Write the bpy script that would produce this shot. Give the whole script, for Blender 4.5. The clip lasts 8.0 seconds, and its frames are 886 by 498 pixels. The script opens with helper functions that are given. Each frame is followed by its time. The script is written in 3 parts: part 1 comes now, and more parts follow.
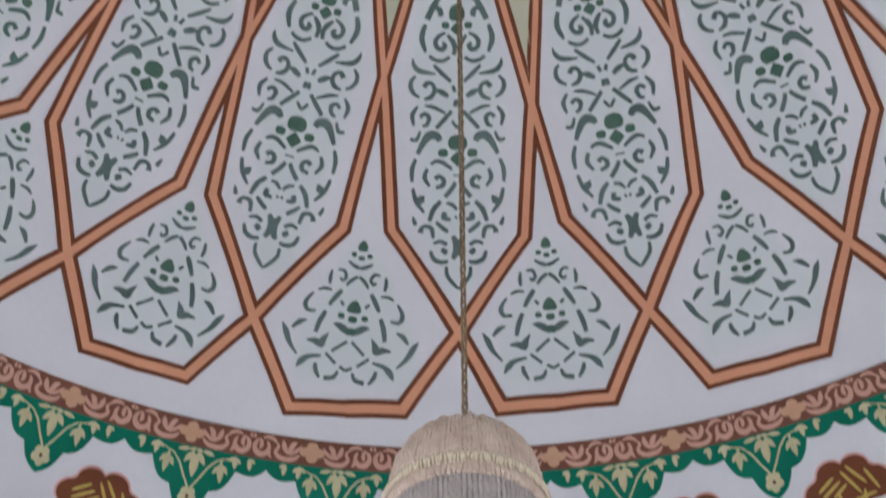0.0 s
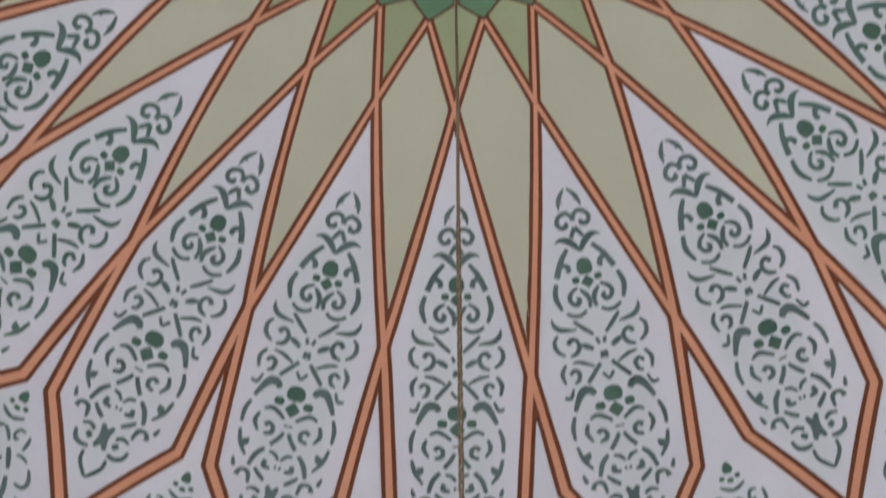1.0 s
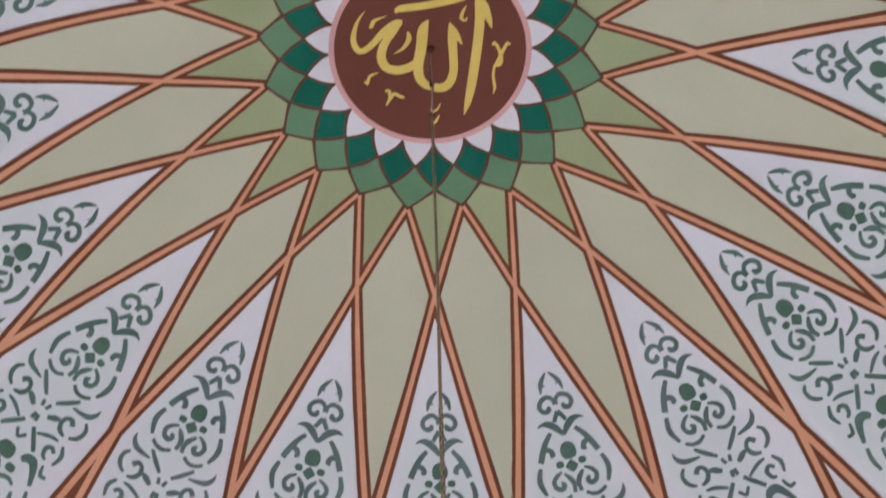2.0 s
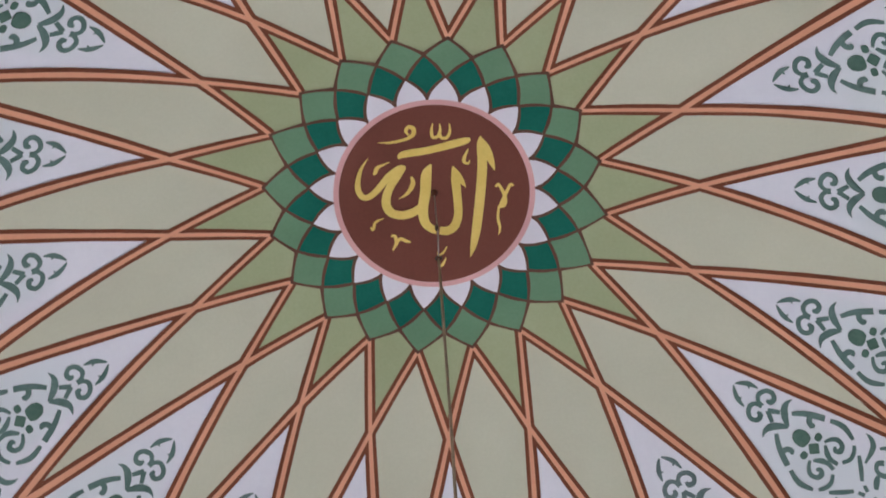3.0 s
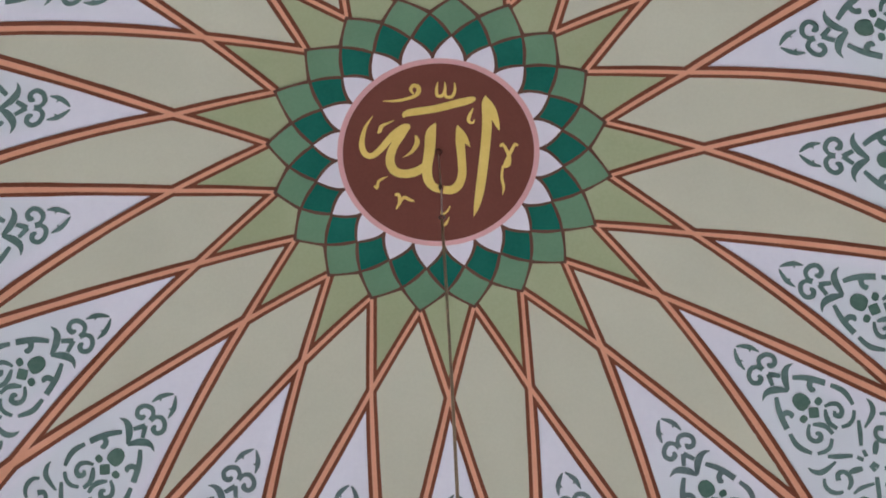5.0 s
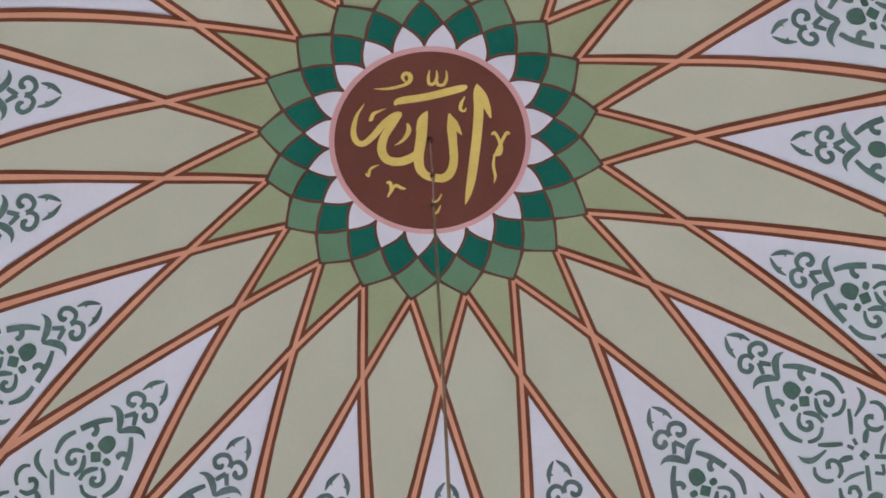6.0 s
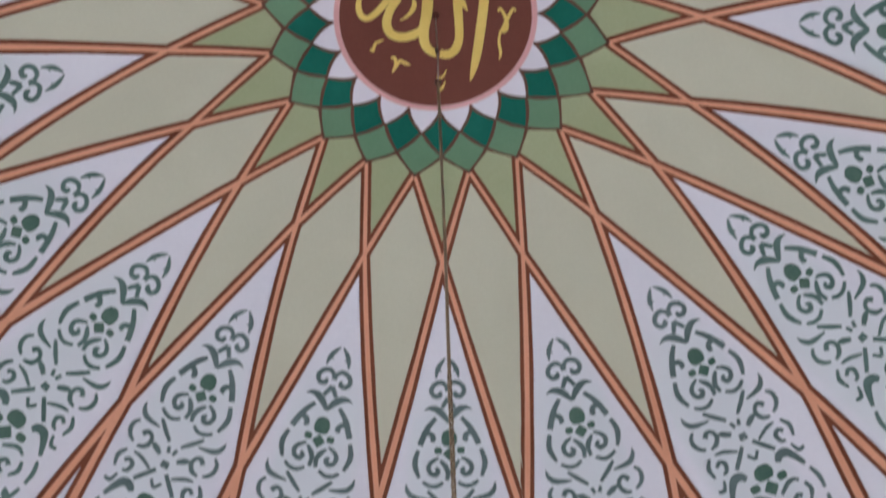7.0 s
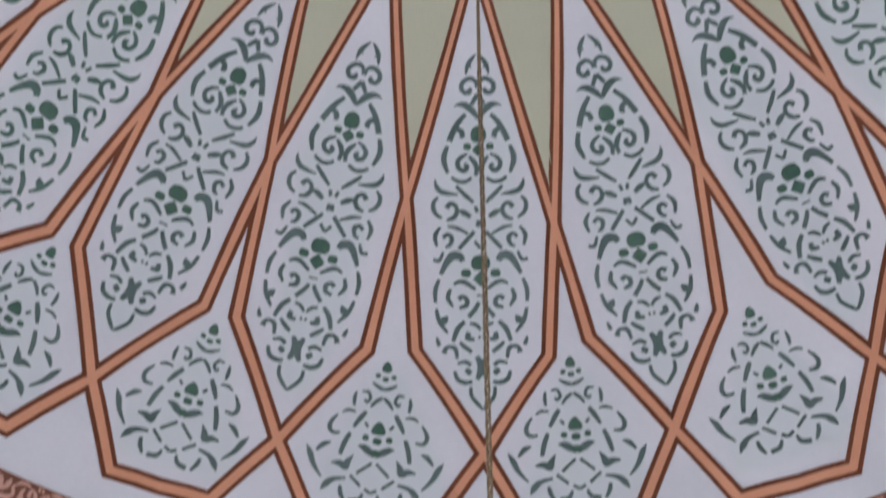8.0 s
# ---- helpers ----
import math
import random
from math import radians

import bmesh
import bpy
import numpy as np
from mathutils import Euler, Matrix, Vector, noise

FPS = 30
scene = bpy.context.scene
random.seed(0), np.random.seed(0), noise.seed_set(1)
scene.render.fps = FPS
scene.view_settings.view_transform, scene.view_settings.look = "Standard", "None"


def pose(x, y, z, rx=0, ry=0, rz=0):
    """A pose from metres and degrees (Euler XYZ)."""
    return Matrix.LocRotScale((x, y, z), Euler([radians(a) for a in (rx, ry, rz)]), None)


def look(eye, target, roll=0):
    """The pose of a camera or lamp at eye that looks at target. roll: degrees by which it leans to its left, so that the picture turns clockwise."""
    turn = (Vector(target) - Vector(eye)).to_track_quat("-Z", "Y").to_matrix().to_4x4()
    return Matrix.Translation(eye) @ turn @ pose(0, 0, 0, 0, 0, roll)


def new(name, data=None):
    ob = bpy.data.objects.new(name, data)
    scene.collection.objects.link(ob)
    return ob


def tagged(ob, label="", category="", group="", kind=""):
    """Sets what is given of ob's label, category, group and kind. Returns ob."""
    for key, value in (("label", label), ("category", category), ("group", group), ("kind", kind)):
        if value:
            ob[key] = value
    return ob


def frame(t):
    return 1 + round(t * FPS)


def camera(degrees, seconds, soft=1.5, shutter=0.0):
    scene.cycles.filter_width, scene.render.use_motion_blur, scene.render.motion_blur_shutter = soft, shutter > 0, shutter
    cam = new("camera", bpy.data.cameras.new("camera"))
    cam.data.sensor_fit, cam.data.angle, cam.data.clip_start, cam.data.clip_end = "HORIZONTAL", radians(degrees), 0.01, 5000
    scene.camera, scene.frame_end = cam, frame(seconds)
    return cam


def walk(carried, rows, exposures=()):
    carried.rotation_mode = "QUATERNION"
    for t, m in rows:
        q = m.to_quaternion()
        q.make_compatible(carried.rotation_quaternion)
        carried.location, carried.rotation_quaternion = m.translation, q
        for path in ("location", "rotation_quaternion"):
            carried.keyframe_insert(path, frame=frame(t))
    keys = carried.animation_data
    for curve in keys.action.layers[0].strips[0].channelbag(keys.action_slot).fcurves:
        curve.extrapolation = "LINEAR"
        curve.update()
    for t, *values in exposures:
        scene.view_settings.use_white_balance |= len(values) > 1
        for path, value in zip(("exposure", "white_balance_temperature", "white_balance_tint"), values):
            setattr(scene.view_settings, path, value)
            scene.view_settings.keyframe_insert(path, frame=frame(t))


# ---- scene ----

# ---------------------------------------------------------------- camera
cam = camera(30.0, 8.0, soft=1.7, shutter=0.42)
UNIT = 1.3                      # metres per unit of the dome's plan
EYE = (0.0, -2.411 * UNIT, 1.6)  # a person's hand height, off the dome's axis
ROWS = [
    (0, 135.300, 0.069, 1.038),
    (0.5, 139.526, -0.276, 1.089),
    (1, 144.670, -0.054, 0.857),
    (1.5, 148.890, 0.311, 0.751),
    (2, 151.102, 1.026, 1.356),
    (2.2, 152.381, 1.417, 1.687),
    (3.3, 156.516, 1.814, 3.810),
    (3.5, 156.536, 1.805, 3.595),
    (4, 156.767, 1.478, 2.924),
    (4.5, 155.503, 1.465, 2.923),
    (5, 154.666, 1.331, 2.871),
    (5.2, 154.328, 1.317, 2.795),
    (6.3, 154.179, 1.582, 2.515),
    (6.5, 153.420, 1.380, 2.299),
    (7, 149.971, 1.058, 1.934),
    (7.5, 144.545, 0.482, 1.980),
    (8, 139.467, -0.118, 2.037),
]
walk(cam, [(t, pose(*EYE, rx, ry, rz)) for t, rx, ry, rz in ROWS],
     exposures=[(0.0, -0.10, 6530, 8), (0.5, -0.09, 6550, 9), (1.0, -0.08, 6760, 11), (1.5, -0.01, 6780, 12), (2.2, 0.04, 6680, 13),
                (3.5, 0.0, 6460, 13), (5.0, 0.0, 6460, 14), (6.5, 0.01, 6460, 14), (7.0, -0.02, 6450, 14), (7.5, -0.03, 6440, 13), (8.0, -0.09, 6450, 12)])

# ---------------------------------------------------------------- light
world = bpy.data.worlds.new("sky")
scene.world = world
world.use_nodes = True
wn = world.node_tree.nodes
sky = wn.new("ShaderNodeTexSky")
sky.sky_type = "NISHITA"
sky.sun_disc = False
sky.sun_elevation, sky.sun_rotation = radians(52), radians(35)
world.node_tree.links.new(sky.outputs[0], wn["Background"].inputs[0])
wn["Background"].inputs[1].default_value = 0.1

sun = new("sun", bpy.data.lights.new("sun", "SUN"))
sun.data.energy, sun.data.angle, sun.data.color = 1.0, radians(10), (1.0, 0.96, 0.9)
sun.matrix_world = look((6, -8, 14), (0, 0, 0))

HALL = 7.6        # half width of the prayer hall
HALL_TOP = 5.1    # height of its flat ceiling
# Added lamps in assumed openings, aimed down and weighted to even out the dome.
FILL_POWER = 150.0
FILL_TINT = (0.88, 0.92, 1.0)
FILL_SPOTS = [(side, off) for side in range(4) for off in (-4.2, 0.0, 4.2)]
for side, off in FILL_SPOTS:
    lamp = new("hall_fill", bpy.data.lights.new("hall_fill", "AREA"))
    lamp.data.shape, lamp.data.size, lamp.data.size_y = "RECTANGLE", 2.2, 2.6
    lamp.data.spread = radians(120)
    lamp.data.energy, lamp.data.color = FILL_POWER * (1.42, 1.26, 0.74, 0.84)[side], FILL_TINT
    lamp.matrix_world = pose(0, 0, 0, 0, 0, 90 * side) @ look((off, HALL + 0.12, 2.4), (off, 0, -4.0))


# ---------------------------------------------------------------- materials
def paint(name, low, high, rough=0.75, scale=3.0, bump=0.15, fine=60.0, spec=0.3, metal=0.0, placed=False):
    """A painted or plain surface: two colours mixed at two scales, with a fine relief."""
    m = bpy.data.materials.new(name)
    m.use_nodes = True
    n, l = m.node_tree.nodes, m.node_tree.links
    b = n["Principled BSDF"]
    b.inputs["Roughness"].default_value = rough
    b.inputs["Metallic"].default_value = metal
    b.inputs["Specular IOR Level"].default_value = spec
    co = n.new("ShaderNodeTexCoord")
    big = n.new("ShaderNodeTexNoise")
    big.inputs["Scale"].default_value, big.inputs["Detail"].default_value = scale, 5
    small = n.new("ShaderNodeTexNoise")
    small.inputs["Scale"].default_value, small.inputs["Detail"].default_value = fine, 3
    where = n.new("ShaderNodeNewGeometry").outputs["Position"] if placed else co.outputs["Object"]
    l.new(where, big.inputs["Vector"])
    l.new(where, small.inputs["Vector"])
    add = n.new("ShaderNodeMath")
    add.operation = "MULTIPLY_ADD"
    l.new(small.outputs["Fac"], add.inputs[0])
    add.inputs[1].default_value = 0.45
    l.new(big.outputs["Fac"], add.inputs[2])
    ramp = n.new("ShaderNodeMapRange")
    ramp.inputs["From Min"].default_value, ramp.inputs["From Max"].default_value = 0.48, 0.98
    l.new(add.outputs[0], ramp.inputs["Value"])
    mix = n.new("ShaderNodeMix")
    mix.data_type = "RGBA"
    mix.inputs["A"].default_value, mix.inputs["B"].default_value = (*low, 1), (*high, 1)
    l.new(ramp.outputs[0], mix.inputs["Factor"])
    l.new(mix.outputs["Result"], b.inputs["Base Color"])
    if bump:
        bp = n.new("ShaderNodeBump")
        bp.inputs["Strength"].default_value, bp.inputs["Distance"].default_value = bump, 0.004
        l.new(small.outputs["Fac"], bp.inputs["Height"])
        l.new(bp.outputs[0], b.inputs["Normal"])
    return m


def plaster_with_overspray():
    """White distemper; round the stencils the green spray has left a pale tint."""
    m = paint("dome_plaster", (0.705, 0.712, 0.775), (0.77, 0.775, 0.83), 0.85, 0.8, 0.2, 35)
    n, l = m.node_tree.nodes, m.node_tree.links
    at = n.new("ShaderNodeAttribute")
    at.attribute_name = "overspray"
    base = n["Principled BSDF"].inputs["Base Color"]
    old = base.links[0].from_socket
    mix = n.new("ShaderNodeMix")
    mix.data_type = "RGBA"
    mix.inputs["B"].default_value = (0.69, 0.735, 0.765, 1)
    l.new(at.outputs["Fac"], mix.inputs["Factor"])
    l.new(old, mix.inputs["A"])
    l.new(mix.outputs["Result"], base)
    return m


WHITE = plaster_with_overspray()
PETAL_WHITE = paint("petal_white", (0.69, 0.675, 0.73), (0.75, 0.735, 0.79))
OLIVE = paint("olive_paint", (0.520, 0.527, 0.403), (0.575, 0.58, 0.449), scale=1.2)
SAGE = paint("sage_paint", (0.33, 0.38, 0.212), (0.39, 0.44, 0.262), scale=1.5)
MID_GREEN = paint("mid_green_paint", (0.115, 0.24, 0.14), (0.15, 0.285, 0.17))
# The rosette's dark green again, with the lambrequins' brighter light put into the colour.
DARK_GREEN_LIT = paint("dark_green_paint_lit", (0.004, 0.155, 0.10), (0.01, 0.195, 0.13), spec=0.1)
DARK_GREEN = paint("dark_green_paint", (0.006, 0.115, 0.083), (0.012, 0.15, 0.11), spec=0.1)
BROWN = paint("brown_paint", (0.165, 0.053, 0.027), (0.21, 0.072, 0.038), spec=0.15)
LINE_BROWN = paint("line_brown_paint", (0.12, 0.055, 0.038), (0.16, 0.075, 0.05), spec=0.15)
COPPER = paint("copper_paint", (0.66, 0.305, 0.184), (0.75, 0.372, 0.236), scale=2.2)
MAROON = paint("maroon_paint", (0.155, 0.052, 0.036), (0.185, 0.063, 0.045), scale=2, spec=0.15)
PINK = paint("pink_paint", (0.64, 0.35, 0.34), (0.72, 0.41, 0.40))
GOLD = paint("gold_paint", (0.68, 0.50, 0.115), (0.80, 0.61, 0.17), rough=0.6, scale=6)
OLD_GOLD = paint("old_gold_paint", (0.46, 0.34, 0.075), (0.58, 0.44, 0.12), rough=0.6, scale=6)
STENCIL = paint("stencil_green", (0.085, 0.135, 0.132), (0.155, 0.215, 0.212), scale=5, fine=40)
LEAF = paint("leaf_green", (0.055, 0.13, 0.10), (0.105, 0.185, 0.145), scale=5, fine=40)
# Same stencil paint, with the camera's greener cast put into its colour.
STENCIL_CAST = paint("stencil_green_cast", (0.075, 0.145, 0.128), (0.14, 0.222, 0.2), scale=5, fine=40)
ROSE = paint("rose_paint", (0.58, 0.325, 0.26), (0.69, 0.41, 0.335), scale=6)
SAND = paint("sand_paint", (0.50, 0.47, 0.285), (0.63, 0.60, 0.39), scale=9)
BAND = paint("band_brown", (0.18, 0.072, 0.048), (0.23, 0.095, 0.065), scale=6)
BUFF = paint("buff_paint", (0.58, 0.34, 0.225), (0.66, 0.41, 0.28), scale=6)
BRONZE = paint("aged_bronze", (0.20, 0.14, 0.085), (0.37, 0.275, 0.17), 0.5, 8, 0.2, 80, 0.5, 0.35)
IRON = paint("dark_iron", (0.055, 0.036, 0.030), (0.12, 0.085, 0.07), 0.6, 12, 0.2, 90, 0.4, 0.4)
# Red-brown that stands for the shade in the apex hole.
HOLE_BROWN = paint("hole_brown", (0.095, 0.036, 0.025), (0.125, 0.045, 0.032), 0.8, 12)
WIRE = paint("grey_wire", (0.30, 0.25, 0.23), (0.42, 0.37, 0.34), 0.5, 12, 0.1, 90, 0.4, 0.3)
GILT = paint("gilt_metal", (0.46, 0.38, 0.27), (0.60, 0.52, 0.39), 0.5, 20, 0.1, 80, 0.5, 0.2)
WALL = paint("wall_paint", (0.72, 0.71, 0.70), (0.80, 0.79, 0.77), 0.85, 1.0)
# Unseen floor, kept pale so that it throws light up into the dome.
BOUNCE_FLOOR = paint("bounce_floor", (0.46, 0.44, 0.43), (0.56, 0.54, 0.53), 0.95, 1.5, 0.4, 90)
FRAME_WHITE = paint("frame_white", (0.74, 0.74, 0.74), (0.82, 0.82, 0.82), 0.5)
CRYSTAL = paint("crystal_beads", (0.58, 0.43, 0.345), (0.82, 0.675, 0.575), 0.35, 24, 0.0, 120, 0.5, placed=True)
CLEAR = paint("clear_beads", (0.56, 0.49, 0.47), (0.72, 0.65, 0.63), 0.25, 30, 0.0, 120, 0.5, placed=True)
DROP = paint("glass_drops", (0.62, 0.51, 0.38), (0.78, 0.68, 0.53), 0.15, 30, 0.0, 120, 0.6)
CLEAR.node_tree.nodes["Principled BSDF"].inputs["Transmission Weight"].default_value = 0.35
CRYSTAL.node_tree.nodes["Principled BSDF"].inputs["Transmission Weight"].default_value = 0.12


# ---------------------------------------------------------------- the dome's form
APEX = EYE[2] + 5.980 * UNIT
STEP = radians(18)         # twenty sectors
TURN0 = radians(-0.53)


def drop(r):
    """How far the shell lies below the apex at plan radius r (units)."""
    q = min(r, 3.06)
    return 0.1842 * q ** 2 + 0.0069 * q ** 4 - 0.0001 * q ** 6 + max(0.0, r - 3.06) * 2


def slope(r):
    return (drop(r + 1e-3) - drop(max(r - 1e-3, 0))) / (2e-3 if r > 1e-3 else 1e-3 + r)


def shell(r, a, lift=0.0):
    """The point at plan radius r (units) and angle a (radians from +y towards +x), lifted inwards by so many metres."""
    if r > 3.06:   # the upright drum
        rad = 3.06 * UNIT - lift
        return Vector((rad * math.sin(a), rad * math.cos(a), APEX - drop(r) * UNIT))
    k = slope(r)
    n = 1 / math.hypot(1, k)
    rad = r * UNIT - lift * k * n
    return Vector((rad * math.sin(a), rad * math.cos(a), APEX - drop(r) * UNIT - lift * n))


def angle(i):
    return TURN0 + STEP * i


ARC = [0.0]
for i in range(1, 3200):
    ARC.append(ARC[-1] + 1e-3 * math.hypot(1, slope((i - 0.5) * 1e-3)))


def drift(i, power=2):
    """The painter's slow slip off the true rays, in sectors."""
    i = (i + 10) % 20 - 10
    return 0.125 * (1 - math.exp(-abs(i * 18 / 48) ** power)) + 0.022 * math.sin(STEP * i)


# the painter's slips off the true star: knot -> (thousandths outwards, thousandths of a sector round)
SLIPS = {
    "P": {0.5: (-6, 69), 1.5: (0, 49), 2.5: (8, 63), 3.5: (16, -7), 4.5: (9, 13), 5.5: (-9, 95), 6.5: (-4, 171), 7.5: (0, 127), 8.5: (5, 98), 9.5: (-12, 89), 10.5: (-5, 117), 11.5: (0, 95), 12.5: (5, 46), 13.5: (18, 0), 14.5: (-1, 36), 15.5: (-12, 32), 16.5: (-4, 70), 17.5: (-3, 57), 18.5: (-7, 15), 19.5: (0, -4)},
    "X": {0: (-7, -5), 1: (10, 36), 2: (-2, 97), 3: (14, 100), 4: (11, 13), 5: (-3, 123), 6: (-14, 125), 7: (7, 199), 8: (0, 180), 12: (-4, 130), 13: (0, 96), 14: (8, 125), 15: (8, 99), 16: (6, 99), 17: (-12, 74), 18: (-18, 1), 19: (-7, -20)},
    "Y": {0.5: (77, 8), 1.5: (14, 60), 2.5: (44, 111), 3.5: (66, 104), 4.5: (103, 127), 5.5: (-36, 177), 6.5: (53, 253), 12.5: (-19, 192), 13.5: (65, 123), 14.5: (11, 109), 15.5: (-24, 124), 16.5: (8, 70), 17.5: (-45, 55), 18.5: (-28, -11), 19.5: (-11, -9)},
    "Z": {0: (1, 6), 1: (-5, -30), 2: (-8, 13), 18: (10, -3), 19: (14, -37)},
    "C-": {0: (4, 3), 1: (-9, -5), 2: (-23, 77), 18: (5, 9), 19: (4, -28)},
    "C+": {0: (15, -10), 1: (-4, -20), 2: (0, 57), 17: (-2, 60), 18: (-6, 12), 19: (5, -37)},
    "D-": {0.5: (-8, -18), 1.5: (0, -30), 18.5: (-2, 18), 19.5: (16, -10)},
    "D+": {0.5: (-6, -14), 1.5: (10, -17), 18.5: (-5, -24), 19.5: (-2, 1)},
}
KNOTS = {"P": (0.659, 0.0), "X": (1.008, 0.0), "Y": (1.856, 0.0), "Z": (2.545, 0.0),
         "C-": (2.282, -0.378), "C+": (2.291, 0.39), "D-": (2.731, -0.282), "D+": (2.731, 0.235)}


def node(kind, i):
    """Plan radius and angle of a knot of the strapwork, with the painter's slips."""
    i = i % 20
    r, lean = KNOTS[kind]
    share = {"P": 0.5, "X": 0.9, "Y": 1.0, "Z": 0.4, "C-": 0.9, "C+": 0.9, "D-": 0.0, "D+": 0.0}[kind]
    out, round_ = SLIPS[kind].get(i, (0, 1000 * share * drift(i)))
    return r + out / 1000, angle(i + lean + round_ / 1000)


def flat(rn):
    return Vector((rn[0] * math.sin(rn[1]), rn[0] * math.cos(rn[1])))


def polar(v):
    return v.length, math.atan2(v.x, v.y)


# ---------------------------------------------------------------- mesh helpers
def mesh_of(name, verts, faces, material, smooth=True):
    me = bpy.data.meshes.new(name)
    me.from_pydata([tuple(v) for v in verts], [], faces)
    me.materials.append(material)
    if smooth:
        me.polygons.foreach_set("use_smooth", [True] * len(me.polygons))
    me.update()
    return me


def part(name, data, parent, label=""):
    ob = new(name, data)
    ob.parent = parent
    return tagged(ob, label)


class Sheet:
    """Collects paint patches that lie on the shell."""

    def __init__(self, lift):
        self.v, self.f, self.lift = [], [], lift

    def grid(self, rows):
        base, w = len(self.v), len(rows[0])
        for row in rows:
            for r, a in row:
                self.v.append(shell(r, a, self.lift))
        for i in range(len(rows) - 1):
            for j in range(w - 1):
                p = base + i * w + j
                self.f.append((p, p + 1, p + w + 1, p + w))

    def quad(self, a, b, c, d, n=8):
        """A patch between four plan points, straight in plan."""
        rows = []
        for i in range(n + 1):
            p, q = a.lerp(b, i / n), d.lerp(c, i / n)
            rows.append([polar(p.lerp(q, j / n)) for j in range(n + 1)])
        self.grid(rows)

    def ring(self, r0, r1, n=160, m=3):
        self.grid([[(r0 + (r1 - r0) * i / m, 2 * math.pi * j / n) for j in range(n + 1)] for i in range(m + 1)])

    def fan(self, centre, rim, steps=4):
        """A filled outline of plan points round a centre."""
        rim = list(rim) + [rim[0]]
        self.grid([[polar(centre.lerp(p, (i + 0.001) / (steps + 0.001))) for p in rim] for i in range(steps + 1)])

    def ribbon(self, pts, widths):
        """A stripe along plan points with widths in metres, mitred at its corners."""
        q = [shell(*polar(p)) for p in pts]
        rows = []
        for i, p in enumerate(q):
            t0 = (p - q[i - 1]).normalized() if i else None
            t1 = (q[i + 1] - p).normalized() if i + 1 < len(q) else None
            t0, t1 = t0 or t1, t1 or t0
            r, a = polar(pts[i])
            k = slope(r)
            nrm = Vector((-k * math.sin(a), -k * math.cos(a), -1)).normalized()
            side = nrm.cross(t0 + t1).normalized()
            half = widths[i] / 2 / max(0.4, side.dot(nrm.cross(t0).normalized()))
            row = []
            for s in (-1, 1):
                e = p + side * half * s
                row.append((math.hypot(e.x, e.y) / UNIT, math.atan2(e.x, e.y)))
            rows.append(row)
        self.grid(rows)

    def mesh(self, name, material):
        return mesh_of(name, self.v, self.f, material)


# ---------------------------------------------------------------- hall, walls and shell
def box_mesh(name, spans, material):
    """One mesh of several boxes, each (x0, x1, y0, y1, z0, z1)."""
    v, f = [], []
    for x0, x1, y0, y1, z0, z1 in spans:
        k = len(v)
        v += [(x, y, z) for z in (z0, z1) for x, y in ((x0, y0), (x1, y0), (x1, y1), (x0, y1))]
        f += [tuple(k + i for i in q) for q in ((3, 2, 1, 0), (4, 5, 6, 7), (0, 1, 5, 4), (1, 2, 6, 5), (2, 3, 7, 6), (3, 0, 4, 7))]
    return mesh_of(name, v, f, material, smooth=False)


# The whole hall is unseen, added to hold and bounce the dome's light.
def build_hall():
    floor = new("floor", box_mesh("floor", [(-HALL, HALL, -HALL, HALL, -0.2, 0)], BOUNCE_FLOOR))
    tagged(floor, "unseen pale grey floor added to bounce light into the dome", "floor", kind="structure")
    t = 0.35
    spans, xs = [], [-HALL - t]
    for off in (-4.2, 0.0, 4.2):
        xs += [off - 1.1, off + 1.1]
    xs.append(HALL)
    for i in range(0, 8, 2):
        spans.append((xs[i], xs[i + 1], HALL, HALL + t, 0, HALL_TOP))
    for i in range(1, 7, 2):
        spans += [(xs[i], xs[i + 1], HALL, HALL + t, 0, 1.1), (xs[i], xs[i + 1], HALL, HALL + t, 3.7, HALL_TOP)]
    me = box_mesh("wall", spans, WALL)
    for side, name in enumerate(("wall_north", "wall_west", "wall_south", "wall_east")):
        w = new(name, me)
        w.matrix_world = pose(0, 0, 0, 0, 0, 90 * side)
        tagged(w, "unseen plain white wall added with three openings for the fill lamps", "wall", kind="structure")
    # flat ceiling with the round opening, its rim turned up into the drum
    n, v, f = 160, [], []
    rim = 3.075 * UNIT
    for z in (HALL_TOP, HALL_TOP + 0.3):
        for j in range(n):
            a = 2 * math.pi * j / n
            s, c = math.sin(a), math.cos(a)
            k = (HALL + t) / max(abs(s), abs(c))
            v += [(rim * s, rim * c, z), (k * s, k * c, z)]
    for j in range(n):
        p, q = 2 * j, 2 * ((j + 1) % n)
        o = 2 * n
        f += [(p, q, q + 1, p + 1), (o + p, o + p + 1, o + q + 1, o + q), (p, o + p, o + q, q)]
    tagged(new("ceiling", mesh_of("ceiling", v, f, WALL, False)), "unseen flat white ceiling added round the dome opening", "ceiling", kind="structure")


def spray_at(r, a):
    """Strength of the pale green overspray at a place on the shell."""
    i = (a - TURN0) / STEP
    lat = abs(i - round(i)) * STEP * r
    soft = lambda x: max(0.0, min(1.0, x))
    y = (r - 1.30) / (2.44 - 1.30)
    long_half = 0.19 * max(0, math.sin(math.pi * max(0, min(1, 0.12 + 0.80 * y)))) ** 0.6
    m1 = soft((long_half - lat) / 0.04) * soft((r - 1.36) / 0.22) * soft((2.46 - r) / 0.05)
    h = i - 0.5
    lat = abs(h - round(h)) * STEP * r
    short_half = 0.06 + 0.21 * max(0, min(1, (r - 2.33) / 0.27))
    m2 = soft((short_half - lat) / 0.04) * soft((r - 2.32) / 0.04) * soft((2.70 - r) / 0.04)
    return max(m1, m2)


